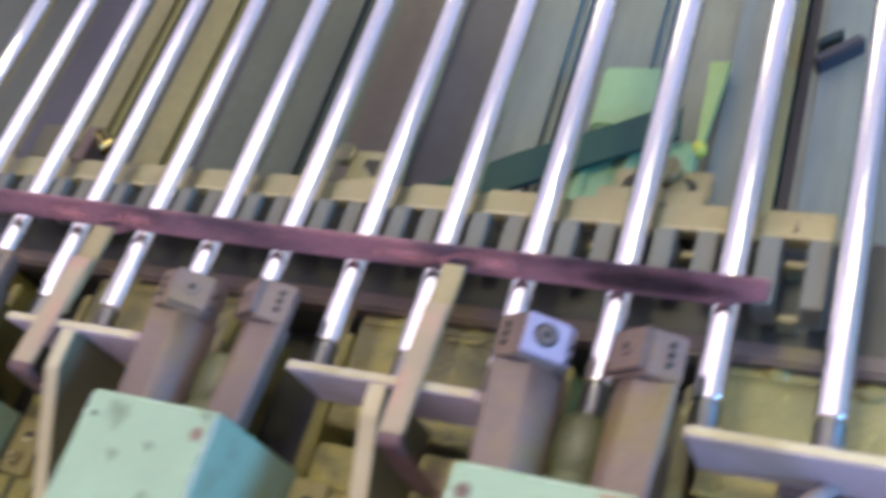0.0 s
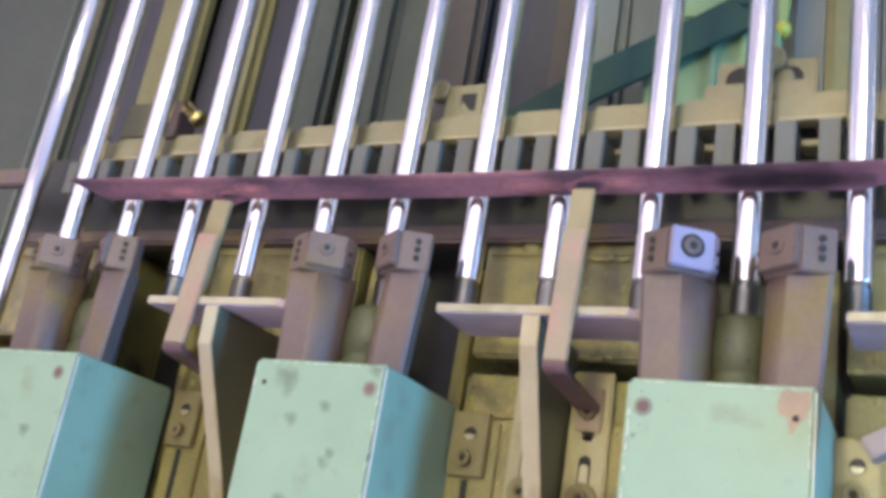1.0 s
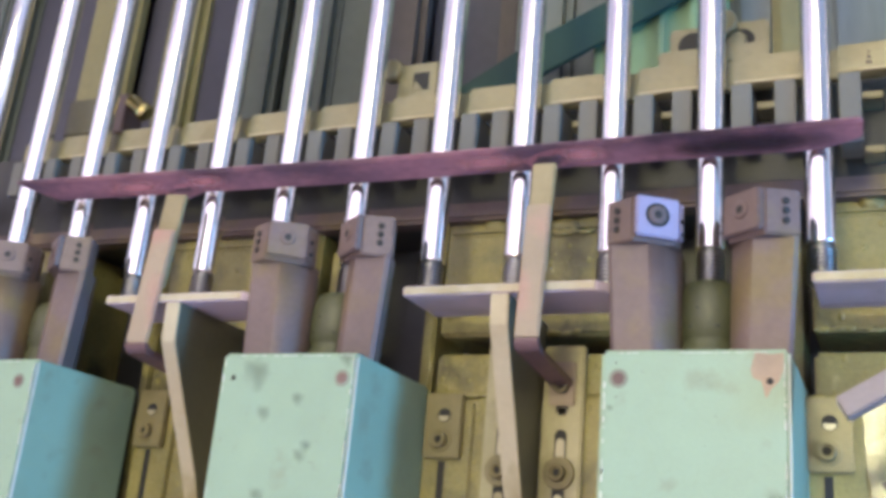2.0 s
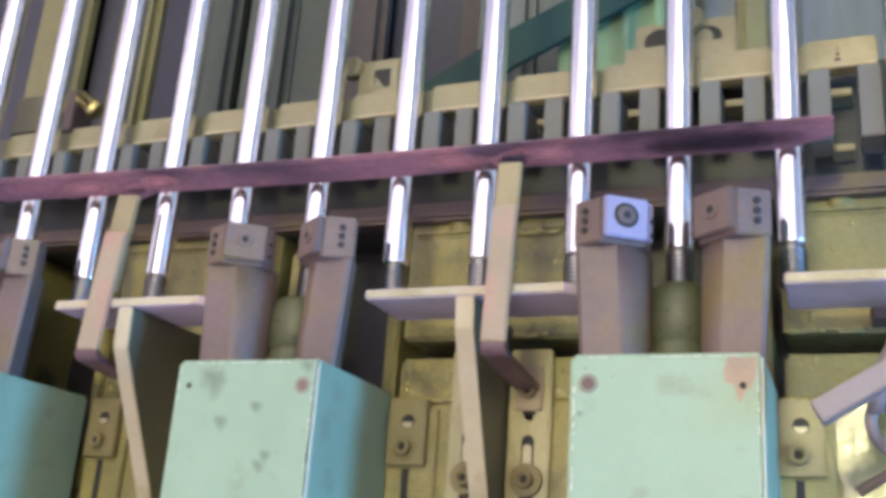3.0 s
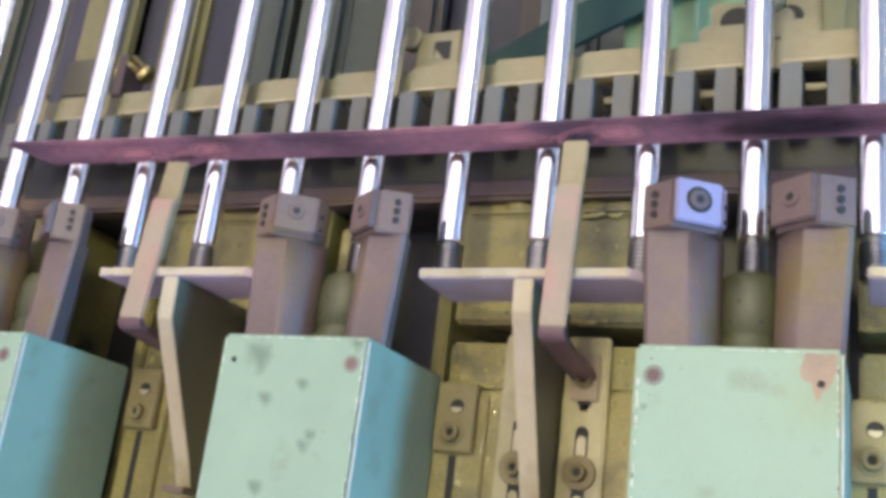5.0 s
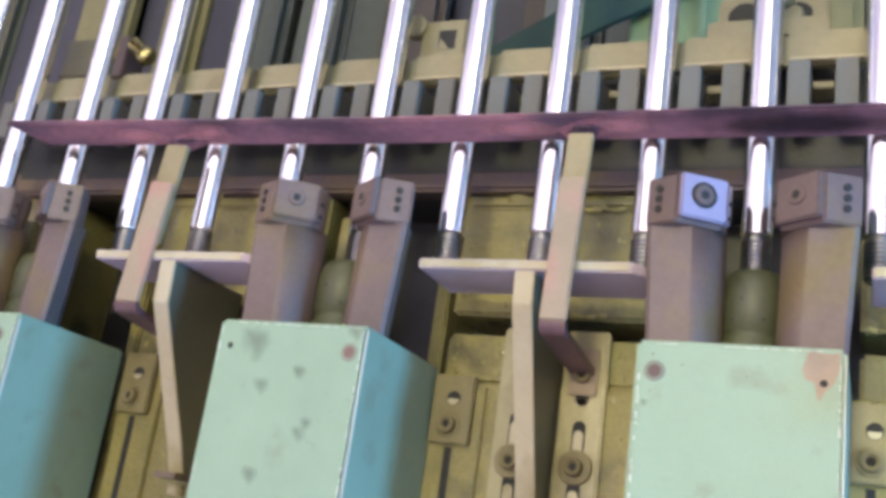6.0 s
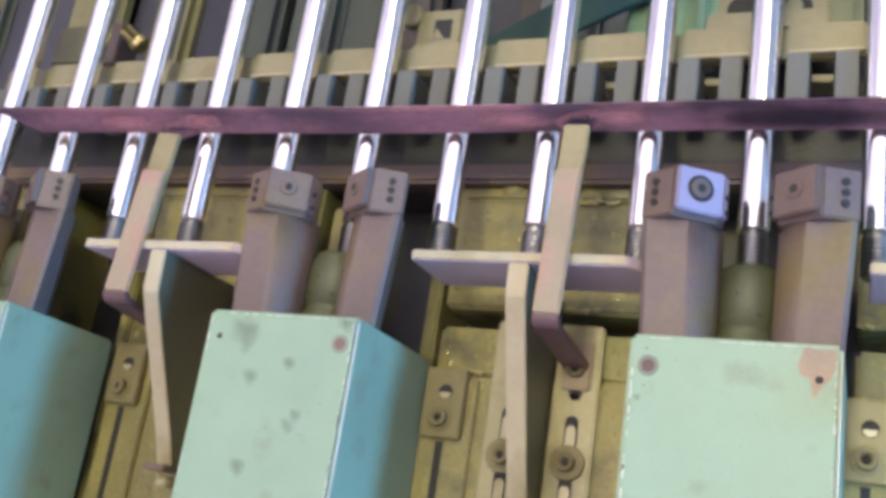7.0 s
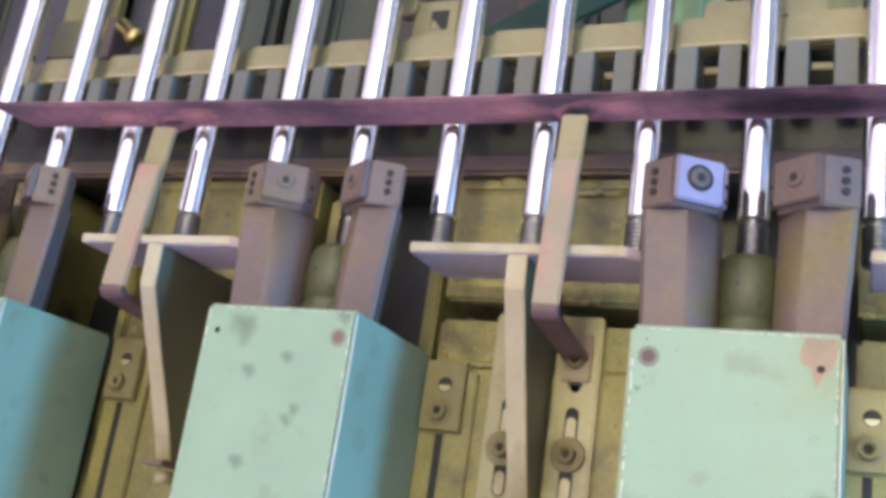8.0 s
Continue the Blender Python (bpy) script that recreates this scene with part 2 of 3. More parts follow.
def disc(x, y, z, r, deep, bevel=0.0006, steps=20):
    """A flat disc that faces the operator's side, with its front at y."""
    return lathe([(r, 0), (r, deep - bevel), (r - bevel, deep)], steps, pose(x, y + deep, z, 90))


def socket_bolt(parent, x, y, z, r=0.0065, high=0.007, mat=None):
    """A socket head screw whose seat is at y."""
    b = part("bolt", lathe([(r, 0), (r, high - 0.0008), (r - 0.0008, high), (r * 0.56, high), (r * 0.52, high * 0.45)], 24, FACE), mat or CLAMP, parent, "", pose(x, y, z))
    part("socket", lathe([(r * 0.5, high * 0.46), (r * 0.5, high * 0.5)], 6, FACE), DARKHOLE, b)
    return b


# ---- hall ----
def hall():
    x0, x1, y0, y1, top = -4.0, 3.2, -3.8, 2.2, 2.9
    w = 0.2
    tagged(part("floor", box(x0 - w, x1 + w, y0 - w, y1 + w, FLOOR - w, FLOOR, 0), BOUNCEFLOOR), "unseen workshop floor, tinted lilac to bounce violet light upward", "floor", kind="structure")
    tagged(part("ceiling", box(x0 - w, x1 + w, y0 - w, y1 + w, top, top + w, 0), PLASTER), "plain pale hall ceiling", "ceiling", kind="structure")
    tagged(part("wall_north", box(x0, x1, y1, y1 + w, FLOOR, top, 0), PLASTER), "plain hall wall behind the machine", "wall", kind="structure")
    bm = bmesh.new()
    slab(bm, x0 - w, x0, y0, y1, FLOOR, -1.22)
    slab(bm, x0 - w, x0, y0, y1, 2.55, top)
    slab(bm, x0 - w, x0, y0, -3.22, -1.22, 2.55)
    slab(bm, x0 - w, x0, -0.78, y1, -1.22, 2.55)
    tagged(part("wall_west", bm, PLASTER), "unseen hall side wall with a tall window added for the rods' reflections", "wall", kind="structure")
    # opposite wall with three window openings
    bm = bmesh.new()
    slab(bm, x0, x1, y0, y0 + w, FLOOR, -1.22)
    slab(bm, x0, x1, y0, y0 + w, 2.55, top)
    edges = [x0] + [v for wx, ww in WINDOWS for v in (wx - ww / 2 - 0.02, wx + ww / 2 + 0.02)] + [x1]
    for a, b in zip(edges[::2], edges[1::2]):
        slab(bm, a, b, y0, y0 + w, -1.22, 2.55)
    tagged(part("wall_south", bm, PLASTER), "pale hall wall with a band of windows", "wall", kind="structure")
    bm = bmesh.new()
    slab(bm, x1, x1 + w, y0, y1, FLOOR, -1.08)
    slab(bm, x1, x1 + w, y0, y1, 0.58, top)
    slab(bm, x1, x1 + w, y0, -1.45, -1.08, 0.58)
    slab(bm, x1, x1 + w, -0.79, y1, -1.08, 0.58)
    tagged(part("wall_east", bm, BOUNCEWALL), "unseen hall side wall with one window, tinted pale blue to bounce light", "wall", kind="structure")
    lamp = thing("work_lamp", FLOOD, "grey workshop floodlight on a thin stand", "lamp")
    part("housing", box(-0.20, 0.20, -0.12, -0.02, -0.11, 0.11, 0.006), FRAME, lamp)
    part("stand", box(-0.015, 0.015, -0.085, -0.055, FLOOR - FLOOD[2], -0.11, 0.002), FRAME, lamp)
    for tx, ty, tz in TUBES:
        lamp = thing("ceiling_lamp", (tx, ty, tz), "unseen long white tube light hanging from the ceiling", "lamp", "tube lights")
        part("housing", box(-0.64, 0.64, -0.1, 0.1, 0.012, 0.06, 0.004), FRAME, lamp)
        for rx in (-0.5, 0.5):
            part("hanger", box(rx - 0.006, rx + 0.006, -0.006, 0.006, 0.06, top - tz, 0), FRAME, lamp)


hall()

# ---- the machine ----
PITCH = 0.075
UNIT = 4 * PITCH
RODS = [-0.678, -0.600, -0.522, -0.4445, -0.368, -0.294, -0.2195, -0.1475, -0.0735, 0.0, 0.075, 0.152]
GRIPPED = [-0.606, -0.3, 0.0]
BED = 0.062


def machine_bed():
    bed = thing("machine_bed", (0, 0, FLOOR), "oil-soaked olive cast iron machine bed standing on the floor", "machine")
    up = -FLOOR
    part("back_plate", box(-1.05, 0.55, 0.135, 0.165, 0.0, up + 0.13, 0.002), BLACK, bed, "back plate coloured black for the shade in the recess")
    for c in (-0.9, -0.6, -0.3, 0.0, 0.3):
        # panels between the gripper openings, split by a cross groove
        a, b = c + 0.064, c + UNIT - 0.064
        part("upper_panel", box(a, b, BED, 0.137, up + 0.015, up + 0.118, 0.003), OLIVE, bed)
        part("middle_panel", box(a, b, BED, 0.137, up - 0.036, up + 0.0, 0.003), OLIVE, bed)
        part("lower_panel", box(a, b, BED - 0.003, 0.137, 0.0, up - 0.0362, 0.003), OLIVE, bed)
        part("casting_edge", box(a + 0.004, b - 0.004, BED - 0.004, BED + 0.02, up + 0.103, up + 0.111, 0.003), OLIVE, bed)
        for k, lx in enumerate((0.25, 0.62, 0.86)):
            bm = bmesh.new()
            bmesh.ops.create_icosphere(bm, subdivisions=3, radius=1, matrix=pose(a + lx * (b - a), BED + 0.004, up + 0.113 - 0.004 * k) @ Matrix.Diagonal((0.011 + 0.004 * k, 0.008, 0.009, 1)))
            for v in bm.verts:
                v.co += 0.0012 * noise.noise_vector(v.co * 160)
            for q in bm.faces:
                q.smooth = True
            part("casting_lump", bm, OLIVE, bed)
        for s in (-0.05, 0.05):
            part("guide_bar", box(c + s - 0.006, c + s + 0.006, 0.07, 0.137, up - 0.3, up + 0.10, 0.002), OLIVE, bed)
    part("lower_apron", box(-1.05, 0.55, 0.06, 0.137, 0.0, up - 0.30, 0.003), OLIVE, bed)
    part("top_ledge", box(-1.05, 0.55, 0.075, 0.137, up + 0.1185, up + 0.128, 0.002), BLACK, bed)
    part("slide_bar", box(-0.80, 0.55, 0.050, 0.075, up + 0.116, up + 0.134, 0.003), TAN, bed, "lavender-grey steel slide bar")
    return bed


machine_bed()


def comb():
    rail = thing("support_comb", (0, 0, 0.14), "cream steel rail with dark grey guide blocks beside each rod", "machine part")
    part("back_rail", box(-0.72, 0.137, 0.018, 0.026, 0.057, 0.081, 0.001), RAILCREAM, rail, "oily cream rail")
    for x in RODS[:-1]:
        end = min(x + PITCH - 0.0105, 0.137)
        low = 0.0575 + 0.001 * math.sin(40 * x)
        part("rail_plate", box(x + 0.0135, end, 0.0135, 0.0182, low, 0.0825, 0.0018), RAILCREAM, rail)
        # Cream strip paints the highlight along the plate's lower edge.
        part("rail_lip", box(x + 0.0145, end - 0.001, 0.0126, 0.0137, low + 0.0006, low + 0.0032, 0.0005), CREAM, rail, "cream strip painted as the lower edge's highlight")
    for x in RODS:
        if x < 0.10:
            for z0, z1 in ((0.0437, 0.0495), (0.0000, 0.0055))[: 2 if x > 0.05 else 1]:
                part("cross_bar", box(x + 0.0290, x + 0.0438, 0.0290, 0.0505, z0, z1, 0.0008), RAILCREAM, rail)
    # Black sheet added to stand for the shade behind the guide blocks.
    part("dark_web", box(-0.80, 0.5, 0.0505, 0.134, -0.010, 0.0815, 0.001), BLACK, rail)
    for k in range(3):
        part("stamp_bar", box(0.1085 + 0.0008 * k, 0.1125 - 0.0006 * k, 0.0130, 0.0137, 0.0640 + 0.0040 * k, 0.0662 + 0.0040 * k, 0.0002), BURNT, rail, "dark unreadable stamped mark")
    first = None
    for x in RODS:
        for s in (-0.0218, 0.0222):
            if x + s > 0.15:
                continue
            if x + s > 0.085:
                part("guide_block", box(-0.0074, 0.0074, 0.0, 0.032, -0.0045, 0.050, 0.0009), GREY, rail, "", pose(x + s, -0.003, 0))
            elif first is None:
                first = part("guide_block", box(-0.0074, 0.0074, 0.0, 0.032, 0.0130, 0.050, 0.0009), GREY, rail, "", pose(x + s, -0.003, 0))
            else:
                ob = new("guide_block", first.data)
                ob.parent = rail
                ob.matrix_basis = pose(x + s, -0.003, 0)
    return rail


comb()


def rods():
    low = 0.0312
    profile = [(0.0085, low), (0.0093, low + 0.001)]
    z = low + 0.002
    while z < 0.0575:
        profile += [(0.0100, z), (0.0100, z + 0.0010), (0.0089, z + 0.0015), (0.0089, z + 0.0022)]
        z += 0.0031
    profile += [(0.0088, 0.0598)]
    shaft = [(0.0090, 0.0598), (0.0103, 0.0610), (0.0105, 0.0616), (0.0105, 0.0622), (0.0105, 0.0630), (0.0105, 0.779), (0.0105, 0.780), (0.0092, 0.782)]
    first = None
    for x in RODS:
        if first is None:
            first = thing("piston_rod", (x, 0, 0), "polished chrome rod with a dark threaded end, standing upright", "rod", "chrome rods in the comb")
            part("shaft", lathe(shaft, 48), CHROME, first)
            part("thread", lathe(profile, 28), THREAD, first, "dark oily threaded end")
        else:
            copy_thing(first, pose(x, 0, 0))


rods()


def rest(x, x0, x1, front, knee, shift, wide, web=True):
    """A T-shaped rest: the plate runs from x0 to x1, its web bends back at the knee's height; without a web a short bracket holds it."""
    r = thing("rod_rest", (x, 0, 0), "cream steel T-shaped rest plate under the rod ends", "bracket", "rod rests")
    plate = [(x0, front), (x1 - 0.011, front), (x1, front + 0.013), (x1 - 0.004, 0.030), (x0, 0.030)]
    # Plate takes the violet-lit tone, its front edge the warm-lit cream.
    part("rest_plate", prism(plate, 0.0237, 0.0310, 0.0008), PLATE, r)
    part("plate_edge", box(x0 + 0.0008, x1 - 0.0115, front - 0.0005, front + 0.002, 0.0243, 0.0304, 0.0005), CREAM, r, "cream front edge, its lit tone put into the colour")
    if not web:
        part("bracket", box(shift - 0.03, shift + 0.03, 0.0305, 0.0625, 0.0170, 0.0310, 0.001), TAN, r)
        return r
    side = [(front, 0.0235), (front + 0.002, knee), (0.020, -0.113), (0.0300, -0.135), (0.0625, -0.135), (0.0625, 0.0235)]
    m = Matrix(((0, 0, 1, 0), (1, 0, 0, 0), (0, 1, 0, 0), (0, 0, 0, 1)))
    # Web toned dark for shade, its front edge cream for light.
    part("web", prism(side, shift - 0.006, shift + 0.007, 0.0008, m), WEBSIDE, r, "steel web with the shade on its sides put into the colour")
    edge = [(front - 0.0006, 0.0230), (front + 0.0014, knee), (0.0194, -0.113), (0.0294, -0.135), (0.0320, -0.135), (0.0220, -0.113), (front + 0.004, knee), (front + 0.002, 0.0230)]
    part("web_edge", prism(edge, shift - 0.0066, shift + 0.0076, 0.0006, m), CREAM, r, "cream front edge, its lit tone put into the colour")
    part("foot", box(shift - wide, shift + wide + 0.002, 0.014, 0.0585, -0.140, -0.1352, 0.001), TAN, r)
    part("foot_screw", lathe([(0.007, 0), (0.007, 0.009)], 12, pose(shift, 0.035, -0.152)), CREAM, r)
    return r


rest(-0.15, -0.0765, 0.0870, -0.033, 0.000, 0.0030, 0.022)
rest(0.15, -0.0790, 0.0870, -0.034, 0.000, 0.0030, 0.022, web=False)
rest(-0.45, -0.0660, 0.0880, -0.037, -0.011, 0.0080, 0.010)


def cover(x, front, top, label, left, right, inset, smudges):
    """A sheet cover; left and right say what shows at its upper corners: an open hole, a rusty screw or a chipped hole."""
    c = thing("machine_cover", (x, front + 0.068, top + 0.030), label, "cover", "mint covers")
    part("shell", box(-0.0592, 0.0592, -0.068, 0.0600, -0.42, -0.030, 0.0026), TEAL, c)
    for s, what in ((-0.047, left), (0.0592 - inset, right)):
        if what == "chip":
            m = Matrix(((1, 0, 0, s), (0, 0, 1, -0.0682), (0, 1, 0, -0.049), (0, 0, 0, 1)))
            chip = [(-0.0085, 0.0165), (-0.0115, 0.006), (-0.0100, 0.0005), (-0.0050, -0.0015), (-0.0025, -0.0125), (0.0010, -0.0060), (0.0055, -0.0015), (0.0080, 0.006), (0.0085, 0.0162), (0.001, 0.0155)]
            part("paint_chip", prism(chip, 0.0, 0.0004, 0, m), RAW, c, "bare primer where paint chipped off")
            part("screw_hole", disc(s, -0.0686, -0.0505, 0.0024, 0.002), DARKHOLE, c)
        elif what == "rust":
            part("rust_ring", disc(s, -0.0683, -0.049, 0.0066, 0.002), RUSTPAINT, c)
            part("screw", disc(s, -0.0686, -0.049, 0.0042, 0.002), RUST, c, "rusty countersunk screw")
        else:
            part("screw_hole", disc(s, -0.0684, -0.049, 0.0024, 0.002), DARKHOLE, c)
    rnd = random.Random(int(1000 * x) + 7)
    wear_and_light, grime = bmesh.new(), bmesh.new()
    for k in range(46):
        z = -0.031 - 0.2 * rnd.random() ** 1.3
        side = rnd.choice((-1, 1, 1))
        w, h = rnd.uniform(0.0002, 0.0007), rnd.uniform(0.001, 0.006)
        xx = side * (0.0562 - rnd.uniform(0, 0.0004))
        slab(wear_and_light, xx - w, xx + w, -0.06812, -0.0676, z - 0.003 - h, z - 0.003)
    # Unbroken pale strip down the right edge paints the bevel's highlight.
    for k in range(60):
        z = -0.034 - 0.0042 * k
        w = rnd.uniform(0.0006, 0.0010)
        slab(wear_and_light, 0.0588 - w, 0.0589, -0.0672, -0.0650, z - 0.00421, z)
    for k in range(16):
        xx = rnd.uniform(-0.055, 0.05)
        slab(wear_and_light, xx, xx + rnd.uniform(0.001, 0.005), -0.06812, -0.0676, -0.0325, -0.0319)
    for k in range(14):
        xx, z, r = rnd.uniform(-0.056, 0.056), rnd.uniform(-0.22, -0.036), rnd.uniform(0.0002, 0.0005)
        slab(grime, xx - r, xx + r, -0.06812, -0.0676, z - r * rnd.uniform(0.6, 1.8), z + r, 0, None)
    for xx, z, half in smudges:
        oval = [(half * math.cos(a), half * (1.0 + 0.15 * math.sin(3 * a)) * math.sin(a)) for a in np.linspace(0, 2 * math.pi, 24, False)]
        flat = Matrix(((1, 0, 0, 0), (0, 0, 1, 0), (0, 1, 0, 0), (0, 0, 0, 1)))
        part("oil_smudge", prism(oval, 0.0, 0.0001, 0, flat), SMUDGE, c, "grey oil smudge", pose(xx, -0.06822, z))
    tagged(part("edge_wear", wear_and_light, WORN_LIT, c, "paint worn pale along the edges, with a painted highlight at the right"), kind="stuff")
    tagged(part("grime_specks", grime, BROWN, c, "dark grime specks"), kind="stuff")
    return c


def jaw(g, side, pad):
    """One gripper finger; side is -1 or 1 from the rod."""
    m = pose(0, 0, 0) if side > 0 else Matrix.Diagonal((-1, 1, 1, 1))

    def made(name, bm, mat, parent, label=""):
        bmesh.ops.transform(bm, matrix=m, verts=bm.verts)
        if side < 0:
            bmesh.ops.reverse_faces(bm, faces=bm.faces)
        return part(name, bm, mat, parent, label)

    outline = [(0.0400 - 0.0230 * math.cos(a), -0.0120 - 0.0325 * math.sin(a)) for a in np.linspace(0, 1.35, 9)]
    outline += [(0.0610, -0.0440), (0.0640, -0.0415), (0.0580, -0.0220), (0.0450, -0.0060), (0.0240, -0.0040)]
    body = prism(outline, -0.09, 0.0540)
    for v in body.verts:
        v.co.x *= max(0.86, 0.89 + 0.11 * (v.co.z + 0.05) / 0.10)
    for q in body.faces:
        q.smooth = len(q.verts) == 4 and q.calc_center_median().x < 0.036
    f = made("finger", body, TAN, g)
    head = [(0.0165, -0.0200), (0.0180, -0.0355), (0.0440, -0.0535), (0.0655, -0.0430), (0.0600, -0.0290), (0.0450, -0.0120), (0.0240, -0.0080)]
    made("head", prism(head, 0.0525, 0.0850, 0.0012), TAN, f)
    slope = math.degrees(math.atan2(-0.018, 0.026))
    seat = pose(0.0315, -0.0448, 0.0705, 0, 0, slope)
    made("pad", box(-0.0175, 0.0145, -0.0048, -0.0003, -0.0150, 0.0145, 0.0012, seat), pad, f, "bright machined block" if pad is BLUE else "")
    made("pad_end", prism([(-0.0175, -0.0044), (-0.0175, 0.004), (-0.0235, 0.004), (-0.0230, 0.0010)], -0.0140, 0.0135, 0.001, seat), pad, f)
    for k in (-0.010, 0.0):
        made("end_hole", lathe([(0.0017, 0), (0.0017, 0.0014)], 12, seat @ pose(-0.0204, -0.0014, k, 90, 0, -44)), DARKHOLE, f)
    if pad is BLUE:
        made("counterbore", lathe([(0.0088, 0), (0.0088, 0.0006)], 24, seat @ pose(-0.001, -0.0046, 0.001, 90)), DARKHOLE, f)
    big = 0.0066 if pad is BLUE else 0.0062
    made("pad_screw", lathe([(big, 0), (big, 0.0010), (big - 0.0008, 0.0016)], 24, seat @ pose(-0.001, -0.0046, 0.001, 90)), TAN if pad is BLUE else pad, f)
    made("screw_socket", lathe([(0.0030, 0), (0.0030, 0.0020)], 6, seat @ pose(-0.001, -0.0046, 0.001, 90)), DARKHOLE, f)
    slope = math.degrees(math.atan2(0.0105, 0.0215))
    for k in range(3):
        made("pin_hole", lathe([(0.0025, 0), (0.0025, 0.0012)], 16, pose(0.0565, -0.0474, 0.0626 + 0.0069 * k, 90, 0, slope)), DARKHOLE, f)
    return f


def gripper(x, bright):
    g = thing("rod_gripper", (x, 0, 0), "brown steel gripper with two jaws round a chrome rod", "gripper", "rod grippers")
    jaw(g, -1, BLUE if bright else TAN)
    jaw(g, 1, TAN)
    part("stop", lathe([(0.0222, -0.2), (0.0222, -0.014), (0.0205, -0.012), (0.0205, -0.008), (0.0222, -0.006), (0.0222, 0.016), (0.0218, 0.021), (0.0204, 0.027), (0.0178, 0.0320), (0.0140, 0.0345)], 32), STOP, g, "oily olive stop cylinder under the rod")
    for hx, hz in ((-0.005, 0.012), (0.009, -0.001), (-0.010, -0.001)):
        part("stop_hole", lathe([(0.0011, 0), (0.0011, 0.003)], 10, pose(hx, 0.0025 - math.sqrt(0.0222**2 - hx**2), hz, 90)), DARKHOLE, g)
    return g


cover(-0.604, -0.070, -0.033, "mint green painted metal cover with scuffed edges and rusty screw", "rust", "rust", 0.018, [(0.02, -0.10, 0.012)])
cover(-0.297, -0.0705, -0.0295, "mint green painted metal cover with grey oil smudges", "hole", "rust", 0.0115, [(-0.026, -0.044, 0.022), (0.012, -0.064, 0.009), (-0.016, -0.075, 0.011), (0.020, -0.105, 0.010), (0.024, -0.098, 0.008), (-0.012, -0.135, 0.011), (0.050, -0.034, 0.012)])
cover(0.0, -0.066, -0.028, "mint green painted metal cover with a chipped corner", "rust", "chip", 0.0120, [(0.050, -0.122, 0.010), (-0.052, -0.068, 0.004)])
for x in GRIPPED:
    gripper(x, x == 0.0)


def soft_patch(parent, x, v, half, high, mat, label, lean):
    """A soft tint lying on the face of the guard bar."""
    oval = [(half * math.cos(a), high * math.sin(a)) for a in np.linspace(0, 2 * math.pi, 24, False)]
    flat = Matrix(((1, 0, 0, 0), (0, 0, 1, 0), (0, 1, 0, 0), (0, 0, 0, 1)))
    tilt = lean @ Matrix(((1, 0, 0, x), (0, 0, 1, v), (0, 1, 0, -0.0006), (0, 0, 0, 1)))
    return part("heat_tint", prism(oval, 0.0, 0.0002, 0, flat), mat, parent, label, tilt)


